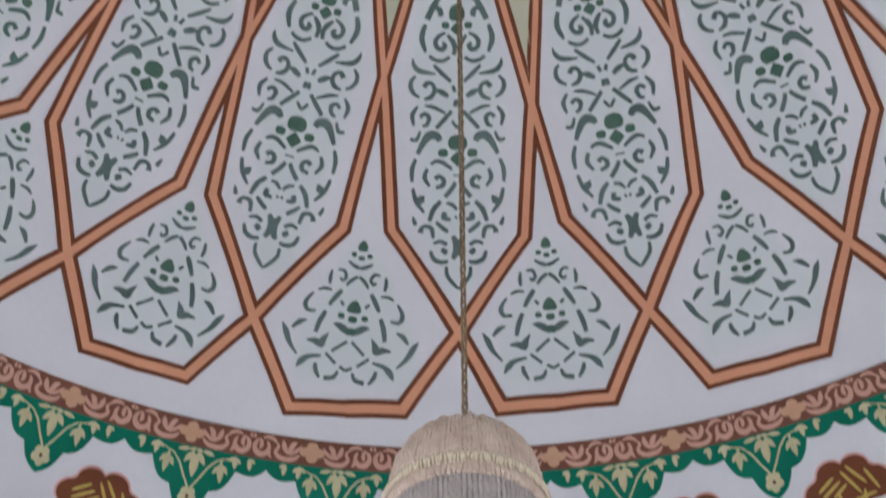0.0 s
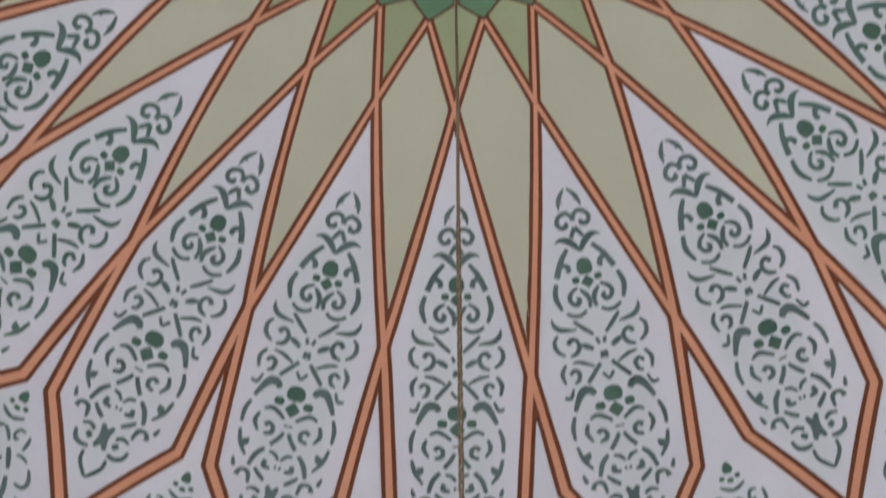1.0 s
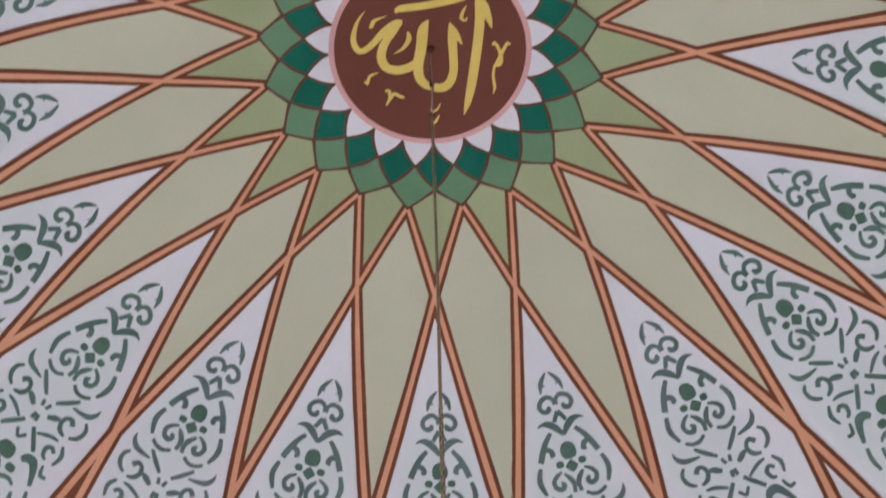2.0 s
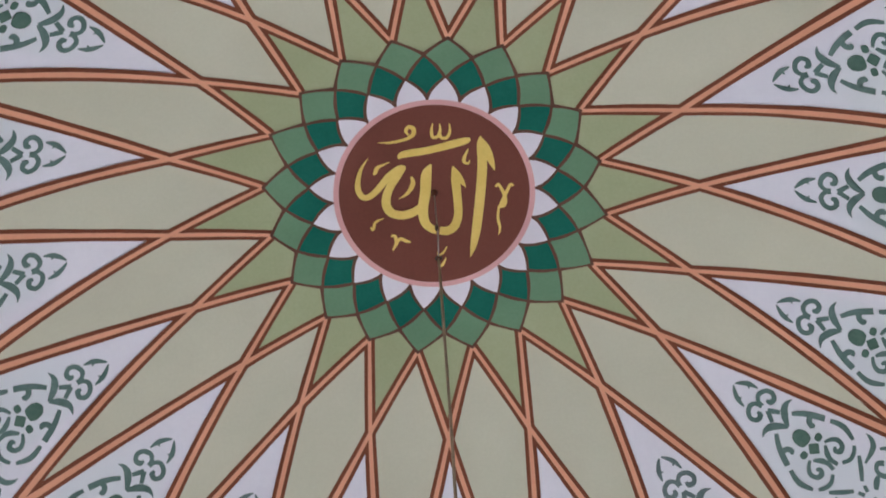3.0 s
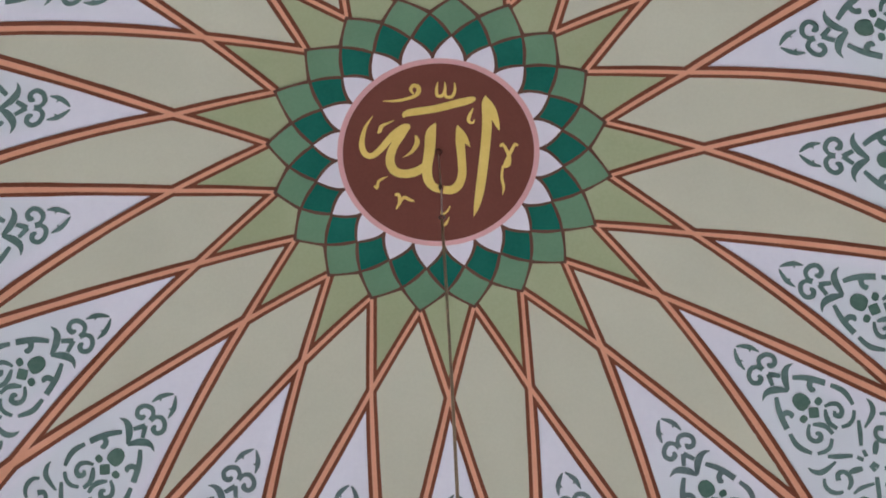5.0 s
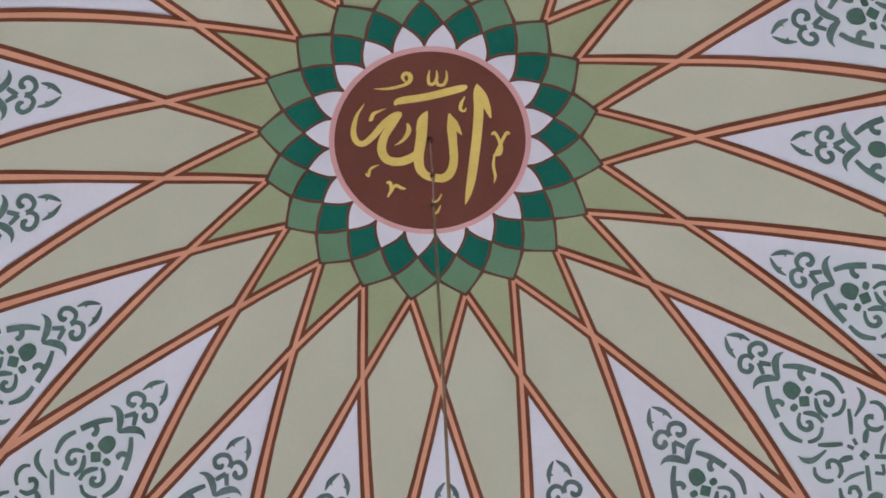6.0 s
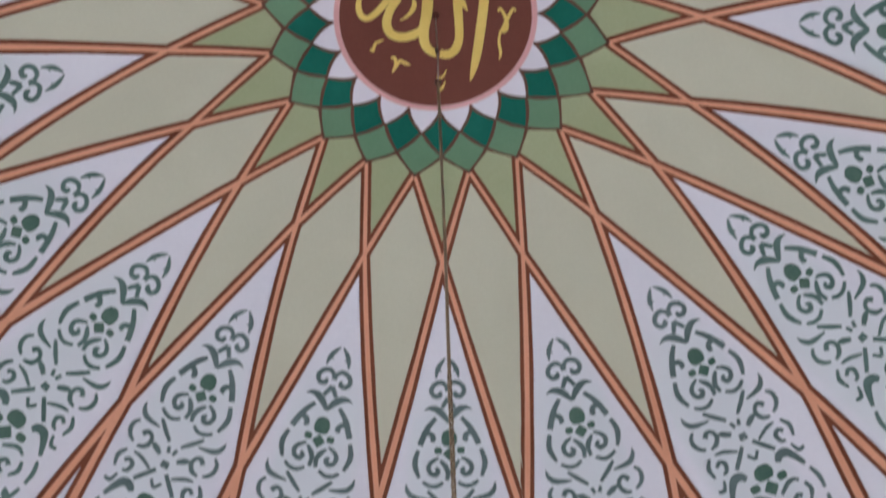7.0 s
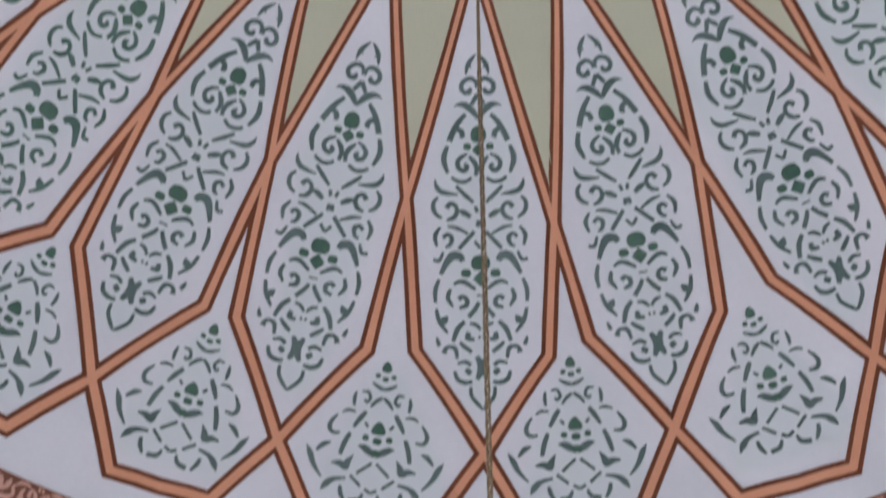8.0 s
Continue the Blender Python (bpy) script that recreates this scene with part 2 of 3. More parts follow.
def build_dome():
    rs = [0.0005] + [0.035 * i for i in range(1, 88)] + [3.06 + 0.03 * i for i in range(1, 14)]
    n, v, f, spray = 400, [], [], []
    rs = [r for r in rs if APEX - drop(r) * UNIT > HALL_TOP + 0.31] 
    for r in rs:
        for j in range(n):
            a = 2 * math.pi * j / n
            v.append(shell(r, a))
            spray.append(spray_at(r, a))
    for j in range(n):
        a = 2 * math.pi * j / n
        v.append((3.06 * UNIT * math.sin(a), 3.06 * UNIT * math.cos(a), HALL_TOP + 0.302))
        spray.append(0.0)
    m = len(rs) + 1
    for i in range(m - 1):
        for j in range(n):
            k = (j + 1) % n
            f.append((i * n + j, (i + 1) * n + j, (i + 1) * n + k, i * n + k))
    # the outer skin
    base = len(v)
    outer = [0.001, 0.6, 1.2, 1.8, 2.3, 2.7, 3.06]
    for r in outer:
        for j in range(n):
            p = shell(r, 2 * math.pi * j / n, -0.25)
            v.append(p)
            spray.append(0.0)
    for j in range(n):
        q = v[base + (len(outer) - 1) * n + j]
        v.append((q[0], q[1], HALL_TOP + 0.302))
        spray.append(0.0)
    for i in range(len(outer)):
        for j in range(n):
            k = (j + 1) % n
            f.append((base + i * n + j, base + i * n + k, base + (i + 1) * n + k, base + (i + 1) * n + j))
    me = mesh_of("dome", v, f, WHITE)
    at = me.attributes.new("overspray", "FLOAT", "POINT")
    at.data.foreach_set("value", spray)
    dome = new("ceiling_dome", me)
    return tagged(dome, "white plastered dome painted with a radiating twenty-pointed strapwork", "dome", kind="structure")


build_hall()
dome = build_dome()


# ---------------------------------------------------------------- coloured fields between the straps
def build_fields():
    for i in range(20):
        s = Sheet(0.003)
        s.quad(flat(node("P", i + 0.5)), flat(node("X", i)), flat(node("Y", i + 0.5)), flat(node("X", i + 1)))
        part("olive_field", s.mesh("olive_field", OLIVE), dome, "flat olive-grey painted kite")
        s = Sheet(0.003)
        tip = Vector((math.sin(angle(i + 0.05)), math.cos(angle(i + 0.05)))) * 0.575
        s.quad(flat(node("P", i - 0.5)), tip, flat(node("P", i + 0.5)), flat(node("X", i)))
        part("sage_field", s.mesh("sage_field", SAGE), dome, "sage green painted dart")


def strap_points(i, hand):
    """The knots of one strap that starts at the rosette and leans to one hand (+1 or -1)."""
    c, d, e = ("C-", "D-", "D+") if hand > 0 else ("C+", "D+", "D-")
    names = [("P", -0.5), ("X", 0), ("Y", 0.5), (c, 1), ("Z", 1), (d, 1.5)]
    pts = [flat(node(k, i + hand * o)) for k, o in names]
    foot = pts[-1].lerp(flat(node(e, i + hand * 1.5)), 0.502)
    pts.append(foot * (1 + 0.0075 / foot.length))
    return pts


def strap_width(r):
    return 0.042 + 0.0185 * r


def build_straps():
    for i in range(20):
        for hand in (1, -1):
            pts, fine = strap_points(i, hand), []
            for k, (a, b) in enumerate(zip(pts, pts[1:])):
                n = max(2, int((b - a).length / 0.08))
                bow = Vector((b.y - a.y, a.x - b.x)).normalized() * (-0.012 * hand if k == 1 else 0.0)
                fine += [a.lerp(b, j / n) + bow * 4 * (j / n) * (1 - j / n) for j in range(n)]
            fine.append(pts[-1])
            w = [strap_width(p.length) * (1 + 0.035 * math.sin(9 * p.length + 2.1 * i) + 0.03 * math.sin(23 * p.length + 1.3 * i + hand)) for p in fine]
            s = Sheet(0.006 + 0.0004 * hand)
            s.ribbon(fine, w)
            strap = part("strap", s.mesh("strap", BROWN), dome, "dark brown painted strap edge")
            s = Sheet(0.009 + 0.0004 * hand)
            s.ribbon(fine, [x * (0.285 + 0.074 * p.length) * (1 + 0.05 * math.sin(17 * p.length - 1.7 * i)) for x, p in zip(w, fine)])
            part("strap_inlay", s.mesh("strap_inlay", COPPER), strap, "copper orange stripe along the strap")


build_fields()
build_straps()


# ---------------------------------------------------------------- rosette and medallion
def build_rosette():
    outline = []
    for i in range(20):
        outline.append(Vector((math.sin(angle(i + 0.05)), math.cos(angle(i + 0.05)))) * 0.592)
        tip = flat(node("P", i + 0.5))
        outline.append(tip * (1 + 0.012 / tip.length))
    rows = [[polar(p * (0.36 / p.length + (1 - 0.36 / p.length) * k / 3)) for p in outline + outline[:1]] for k in range(4)]
    s = Sheet(0.0095)
    s.grid(rows)
    rosette = part("rosette", s.mesh("rosette", LINE_BROWN), dome, "twenty-petalled green and white rosette with brown outlines")

    def petal(name, i, inner, side, outer, wide, material, bulge, shrink):
        """A diamond petal with bowed edges round the ray i."""
        ca = angle(i + 0.05)
        pt = lambda r, da: Vector((math.sin(ca + da), math.cos(ca + da))) * r
        a, b, c, d = pt(inner, 0), pt(side, STEP * wide), outer if isinstance(outer, Vector) else pt(outer, 0), pt(side, -STEP * wide)
        mid, rim = (a + b + c + d) / 4, []
        for p, q, bow in ((a, b, -bulge * 0.6), (b, c, bulge), (c, d, bulge), (d, a, -bulge * 0.6)):
            e = q - p
            out = Vector((e.y, -e.x))
            if out.dot((p + q) / 2 - mid) < 0:
                out = -out
            for k in range(6):
                u = k / 6
                rim.append(p.lerp(q, u) + out * bow * 4 * u * (1 - u))
        rim = [mid + (p - mid) * (1 - shrink / max(0.02, (p - mid).length)) for p in rim]
        s = Sheet(0.013)
        s.fan(mid, rim)
        return part(name, s.mesh(name, material), rosette)

    for i in range(20):
        petal("light_green_petal", i + 0.5, 0.487, 0.580, flat(node("P", i + 0.5)) * 1.006, 0.5, MID_GREEN, 0.05, 0.0078)
        petal("dark_green_petal", i, 0.408, 0.488, 0.582, 0.5, DARK_GREEN, 0.05, 0.0090)
        # white petals stand on the pink ring
        ca, s = angle(i + 0.55), Sheet(0.0135)
        rows = []
        for k in range(9):
            u = k / 8
            half = STEP * 0.47 * (1 - u ** 1.3) * (1 + 0.07 * math.sin(math.pi * u))
            rows.append([(0.385 + (0.484 - 0.385) * u, ca + half * w / 3) for w in range(-3, 4)])
        s.grid(rows)
        part("white_petal", s.mesh("white_petal", PETAL_WHITE), rosette)
    s = Sheet(0.016)
    s.ring(0.366, 0.393)
    part("pink_ring", s.mesh("pink_ring", PINK), rosette, "pale pink painted ring")
    s = Sheet(0.0185)
    s.ring(0.0005, 0.372, 120, 8)
    return part("medallion", s.mesh("medallion", MAROON), dome, "round maroon medallion with gold calligraphy")


def smooth_line(pts, n=6):
    """Points with widths (x, y, w) joined by a smooth curve."""
    out = []
    for i in range(len(pts) - 1):
        p0, p1, p2, p3 = pts[max(i - 1, 0)], pts[i], pts[i + 1], pts[min(i + 2, len(pts) - 1)]
        for j in range(n):
            t = j / n
            out.append(tuple(0.5 * (2 * b + (c - a) * t + (2 * a - 5 * b + 4 * c - d) * t * t + (3 * b - a - 3 * c + d) * t ** 3)
                             for a, b, c, d in zip(p0, p1, p2, p3)))
    out.append(tuple(pts[-1]))
    return out


medallion = build_rosette()
MED = 0.0022


def pen(*pts, name="letter_stroke"):
    """One gold brush stroke; numbers are hundredths of the lettering's own grid, x right, y down, thickness."""
    line = smooth_line([(x - 768, (y - 364) * 1.075, w) for x, y, w in pts])
    ca, sa = math.cos(radians(4.1)), math.sin(radians(4.1))
    s = Sheet(0.0215 + 0.0002 * (len(medallion.children) % 7))
    s.ribbon([Vector(((x * ca - y * sa) * MED + 0.0023, (x * sa + y * ca) * MED + 0.0035)) for x, y, w in line], [max(w, 0.6) * MED * UNIT for x, y, w in line])
    part(name, s.mesh(name, GOLD), medallion, "gold painted calligraphic stroke")


pen((846, 262, 3), (847, 275, 13), (851, 305, 17), (850, 345, 17), (847, 385, 17), (843, 425, 16), (838, 455, 11), (833, 475, 1))
pen((846, 260, 2), (856, 280, 15), (866, 302, 12), (873, 320, 2))
pen((799, 316, 3), (804, 338, 15), (808, 370, 15), (810, 400, 15), (804, 420, 16), (792, 429, 16), (777, 429, 15))
pen((799, 314, 2), (808, 330, 12), (816, 342, 9), (823, 352, 1))
pen((761, 311, 3), (753, 328, 18), (751, 360, 19), (747, 390, 18), (750, 412, 17), (760, 424, 15), (773, 429, 14))
pen((650, 298, 1), (637, 318, 6), (631, 345, 10), (636, 363, 11), (648, 368, 11), (664, 357, 12), (686, 332, 13), (705, 318, 12), (716, 316, 6))
pen((714, 317, 6), (700, 334, 13), (686, 355, 15), (681, 378, 16), (689, 395, 16), (708, 401, 16), (730, 396, 16), (746, 383, 12), (752, 368, 6))
pen((658, 327, 3), (662, 325, 7), (666, 316, 7), (676, 311, 4), (688, 306, 1))
pen((726, 333, 4), (729, 345, 9), (722, 359, 7), (713, 367, 4), (704, 372, 1))
pen((704, 301, 3), (712, 293, 13), (760, 285, 14), (815, 270, 14), (829, 265, 5))
pen((763, 238, 2), (761, 250, 5), (763, 262, 6), (772, 261, 6), (776, 250, 5), (775, 238, 2))
pen((775, 250, 4), (778, 263, 6), (788, 263, 6), (793, 252, 5), (792, 238, 2))
pen((721, 259, 3), (716, 251, 6), (721, 244, 7), (729, 247, 8), (729, 257, 8), (718, 265, 6), (692, 271, 5), (667, 271, 1))
pen((826, 283, 2), (820, 296, 6), (819, 306, 6), (826, 309, 4), (829, 303, 2))
pen((876, 350, 4), (880, 345, 5), (888, 356, 6), (893, 370, 7), (891, 382, 7), (880, 386, 4))
pen((907, 347, 4), (902, 344, 5), (896, 356, 6), (889, 372, 6), (883, 385, 4))
pen((882, 386, 4), (881, 404, 5), (885, 422, 5), (883, 435, 1))
pen((653, 421, 3), (658, 425, 5), (661, 414, 5), (668, 409, 4), (677, 406, 1))
pen((690, 438, 4), (697, 438, 6), (699, 450, 6), (693, 463, 3))
pen((699, 455, 3), (706, 443, 6), (717, 447, 6), (725, 449, 3))
pen((790, 457, 2), (784, 468, 4), (775, 472, 3), (774, 466, 2))
pen((789, 477, 2), (783, 489, 5), (777, 493, 3))


# ---------------------------------------------------------------- stencilled arabesques
class Stencil:
    """Draws mirrored strokes on the shell in a panel's own grid (3 mm squares, x from the axis, y down the panel)."""

    def __init__(self, radius, scale, ray):
        self.radius, self.scale, self.ray = radius, scale, ray
        self.line, self.bud = Sheet(0.0035), Sheet(0.0042)

    def lean(self, y):
        """How far the panel's axis leans off its ray at y, so that the whole card turns with it."""
        r0, r1 = self.radius(y - 1), self.radius(y + 1)
        return (self.ray(r1) - self.ray(r0)) * r0 * UNIT / self.scale / 2

    def place(self, x, y):
        r = self.radius(y - x * self.lean(y))
        a = self.ray(r) + x * self.scale / (r * UNIT)
        return Vector((math.sin(a), math.cos(a))) * r

    def stroke(self, *pts):
        line = smooth_line(pts, 3)
        for s in (1, -1):
            self.line.ribbon([self.place(x * s, y) for x, y, w in line], [max(w, 1.2) * 1.18 * self.scale for x, y, w in line])

    def diamond(self, x, y, r):
        """A square core set on its corner."""
        self.bud.fan(self.place(x, y), [self.place(x + r * math.sin(a) * k, y - r * math.cos(a) * k) for a, k in [(math.pi * j / 4, 1 if j % 2 == 0 else 0.75) for j in range(8)]], 2)

    def blob(self, x, y, rx, ry, point=0.0):
        """A bud; point draws its top out."""
        rim = []
        for k in range(14):
            a = 2 * math.pi * k / 14
            up = max(0.0, -math.sin(a)) ** 4 * point
            c, d = math.cos(a), math.sin(a)
            q = 1 / max(abs(c), abs(d)) ** 0.5      # a little squared, as cut from card
            rim.append((rx * c * q, ry * d * q - up))
        for s in ((1, -1) if x else (1,)):
            self.bud.fan(self.place(x * s, y), [self.place(x * s + dx, y + dy) for dx, dy in rim], 2)


def long_stencil(ray, low):
    def along(y):
        u = (y - 3.2 * math.exp(-((y - 440) / 68) ** 2) - 100) / 240      # the waist sits a little high
        return low + 1.234 + 0.4915 * u - 0.0255 * u * u

    s = Stencil(along, 0.00301, ray)
    # tip leaf with its tooth, and the first pair of curls
    s.stroke((2, 157, 2), (10, 166, 6), (17, 178, 7), (20, 193, 2))
    s.stroke((15, 177, 6), (10, 181, 1))
    s.stroke((0, 216, 8), (3, 206, 6), (12, 200, 7), (24, 205, 7), (29, 216, 7), (23, 225, 7), (14, 223, 8), (13, 216, 4))
    s.stroke((0, 228, 7), (5, 236, 7), (11, 246, 6))
    s.stroke((42, 250, 1), (32, 246, 6), (21, 248, 10), (10, 257, 10), (0, 271, 5))
    # upper lantern
    s.stroke((22, 263, 6), (34, 277, 8), (43, 292, 9), (52, 312, 9))
    s.stroke((40, 290, 8), (31, 293, 8), (28, 301, 8), (33, 304, 4))
    s.stroke((55, 321, 6), (61, 338, 8), (61, 352, 8), (55, 370, 5))
    s.stroke((20, 334, 4), (31, 340, 6), (38, 350, 7), (35, 361, 7), (26, 364, 8), (21, 357, 7), (26, 352, 4))
    s.stroke((17, 338, 4), (8, 349, 8), (4, 360, 7), (6, 374, 6))
    s.stroke((49, 377, 5), (38, 384, 6), (25, 385, 6), (13, 378, 5))
    # waist with two pairs of volutes
    s.stroke((78, 382, 1), (77, 393, 6), (70, 403, 8), (58, 407, 7), (38, 409, 3))
    s.stroke((41, 393, 5), (27, 408, 7), (11, 423, 5))
    s.stroke((73, 415, 4), (81, 424, 6), (82, 437, 7), (76, 447, 6), (67, 452, 4))
    s.stroke((59, 434, 8), (52, 426, 7), (43, 429, 6), (40, 440, 7), (47, 451, 7), (59, 455, 4))
    s.stroke((36, 438, 5), (27, 442, 9), (16, 449, 6))
    s.stroke((8, 430, 5), (4, 441, 6))
    s.stroke((58, 466, 3), (42, 468, 6), (21, 478, 4))
    s.stroke((10, 474, 6), (24, 489, 7), (38, 504, 6))
    s.stroke((70, 468, 4), (80, 483, 7), (77, 501, 4))
    s.stroke((66, 486, 6), (58, 480, 6), (50, 486, 7), (54, 498, 6), (62, 501, 4))
    s.stroke((66, 510, 4), (73, 525, 6), (84, 524, 5))
    # lower lantern
    s.stroke((31, 525, 8), (37, 517, 12), (49, 516, 13), (60, 528, 10), (71, 549, 6))
    s.stroke((74, 558, 5), (81, 577, 7), (81, 599, 5))
    s.stroke((80, 610, 5), (74, 633, 7), (60, 652, 4))
    s.stroke((60, 622, 2), (66, 630, 12), (73, 635, 4))
    s.stroke((48, 566, 4), (39, 561, 6), (28, 562, 7), (10, 574, 5))
    s.stroke((54, 574, 5), (59, 590, 7), (50, 605, 4))
    s.stroke((40, 592, 8), (33, 587, 6), (25, 593, 7), (27, 603, 7), (39, 607, 5))
    s.stroke((0, 585, 3), (8, 585, 3))
    s.stroke((4, 597, 6), (11, 609, 7), (23, 623, 7))
    s.stroke((30, 631, 6), (43, 645, 8), (51, 667, 6))
    s.stroke((21, 634, 4), (10, 637, 6), (2, 646, 4))
    s.stroke((23, 650, 7), (25, 660, 8), (13, 663, 5))
    s.stroke((2, 658, 5), (6, 660, 5))
    s.stroke((39, 668, 5), (29, 677, 7), (18, 685, 6))
    # skirt
    s.stroke((80, 660, 2), (78, 667, 6), (75, 675, 6))
    s.stroke((67, 688, 9), (64, 679, 6), (56, 676, 6), (47, 680, 7), (44, 697, 5))
    s.stroke((44, 706, 4), (31, 702, 6), (20, 708, 6))
    s.stroke((49, 719, 5), (44, 733, 7), (31, 739, 7), (18, 737, 5))
    s.stroke((30, 716, 7), (24, 720, 9), (27, 724, 5))
    s.stroke((21, 746, 5), (20, 762, 6), (9, 777, 6), (0, 786, 4))
    s.stroke((10, 692, 6), (1, 712, 13), (10, 733, 6))
    s.stroke((0, 503, 5), (10, 491, 5))
    s.stroke((0, 461, 11), (7, 460, 10))
    # buds
    s.blob(0, 301, 14, 13, 5)
    s.blob(20, 321, 7, 6)
    s.diamond(0, 327, 12)
    s.blob(0, 529, 17, 12, 3)
    s.blob(26, 546, 9, 7)
    s.diamond(0, 556, 14)
    return s


def short_stencil(ray, low):
    s = Stencil(lambda y: low + 2.311 + 0.2425 * (y - 420) / 160 - 0.0105 * ((y - 420) / 160) ** 2, 0.00297, ray)
    # crest
    s.stroke((0, 474, 5), (10, 471, 6), (22, 464, 3))
    s.stroke((38, 482, 3), (27, 482, 5), (22, 493, 5), (28, 499, 5), (32, 495, 4))
    s.stroke((48, 484, 3), (50, 496, 6), (49, 509, 4))
    s.stroke((1, 489, 5), (11, 496, 6), (20, 507, 4))
    # arch
    s.stroke((26, 516, 6), (35, 529, 8), (45, 546, 5))
    s.stroke((44, 519, 3), (57, 518, 5), (68, 523, 3))
    s.stroke((75, 529, 3), (84, 541, 6), (87, 552, 7), (81, 561, 6), (67, 560, 4))
    s.stroke((49, 557, 6), (57, 576, 8), (62, 597, 6))
    s.stroke((19, 542, 5), (26, 535, 4))
    # lotus and tulips
    s.stroke((0, 591, 7), (12, 584, 11), (23, 578, 9), (33, 577, 1))
    s.stroke((38, 594, 1), (46, 606, 9), (50, 615, 12), (61, 612, 9), (75, 613, 3))
    # lattice and outer leaves
    s.stroke((4, 604, 5), (29, 625, 5))
    s.stroke((39, 630, 5), (19, 646, 5))
    s.stroke((0, 656, 5), (11, 650, 5))
    s.stroke((80, 579, 2), (92, 584, 8), (104, 597, 4))
    s.stroke((122, 591, 1), (114, 604, 9), (105, 623, 7), (89, 641, 3))
    s.stroke((46, 636, 4), (67, 641, 7), (79, 651, 10), (87, 663, 2))
    s.stroke((54, 650, 5), (52, 662, 7), (44, 675, 4))
    s.stroke((13, 658, 4), (19, 670, 7), (36, 674, 7))
    # buds
    s.blob(0, 438, 9, 6, 8)
    s.blob(14, 451, 5, 4)
    s.blob(0, 456, 6, 4)
    s.blob(0, 548, 13, 6, 12)
    s.blob(21, 561, 6, 5)
    s.blob(0, 565, 8, 6)
    s.blob(0, 586, 9, 6)
    return s


# how far each stencil slipped off its ray at its tip and at its foot, in sectors
TIP_SLIP = (0.010, 0.066, 0.128, 0.143, 0.030, 0.155, 0.182, 0.12, 0.11, 0.12, 0.11, 0.12, 0.10, 0.067, 0.104, 0.089, 0.127, 0.090, 0.026, 0.002)
FOOT_SLIP = (0.005, -0.018, 0.045, 0.111, 0.11, 0.28, 0.29, 0.10, 0.10, 0.10, 0.10, 0.10, 0.10, 0.13, 0.10, 0.09, 0.10, 0.035, -0.003, -0.042)
LOW = (0.005, 0.001, -0.010, -0.008, -0.011, -0.018, -0.020, 0, 0, 0, 0, 0, 0.012, 0.019, 0.020, 0.024, 0.016, 0.007, 0.0, 0.004)   # hung lower or higher
SHORT_SLIP = {-2.5: 0.014, -1.5: -0.005, -0.5: -0.021, 0.5: -0.009, 1.5: 0.009}          # the short cards, in sectors round and in units outwards
SHORT_LOW = {-1.5: 0.002, -0.5: 0.004, 0.5: -0.004, 1.5: -0.016}


def build_stencils():
    for i in range(20):
        tip, foot = TIP_SLIP[i], FOOT_SLIP[i]
        s = long_stencil(lambda r: angle(i + tip + (foot - tip) * (r - 1.36) / 1.06), LOW[i])
        ob = part("long_arabesque", s.line.mesh("long_arabesque", STENCIL_CAST if 2 < i < 18 else STENCIL), dome, "grey-green stencilled scrollwork with a greener cast put into its colour" if 2 < i < 18 else "grey-green stencilled scrollwork")
        part("buds", s.bud.mesh("buds", LEAF), ob, "leaf green stencilled buds")
        h = (i + 10.5) % 20 - 10
        slip = 0.2 * drift(h) - 0.016 + SHORT_SLIP.get(h, 0.0)
        s = short_stencil(lambda r: angle(h + slip - 0.09 * (r - 2.5)), SHORT_LOW.get(h, 0.0))
        ob = part("short_arabesque", s.line.mesh("short_arabesque", STENCIL), dome, "grey-green stencilled scrollwork")
        part("buds", s.bud.mesh("buds", LEAF), ob, "leaf green stencilled buds")


build_stencils()


# ---------------------------------------------------------------- border, lambrequins and cartouches
def at(i, r):
    return Vector((math.sin(angle(i)), math.cos(angle(i)))) * r


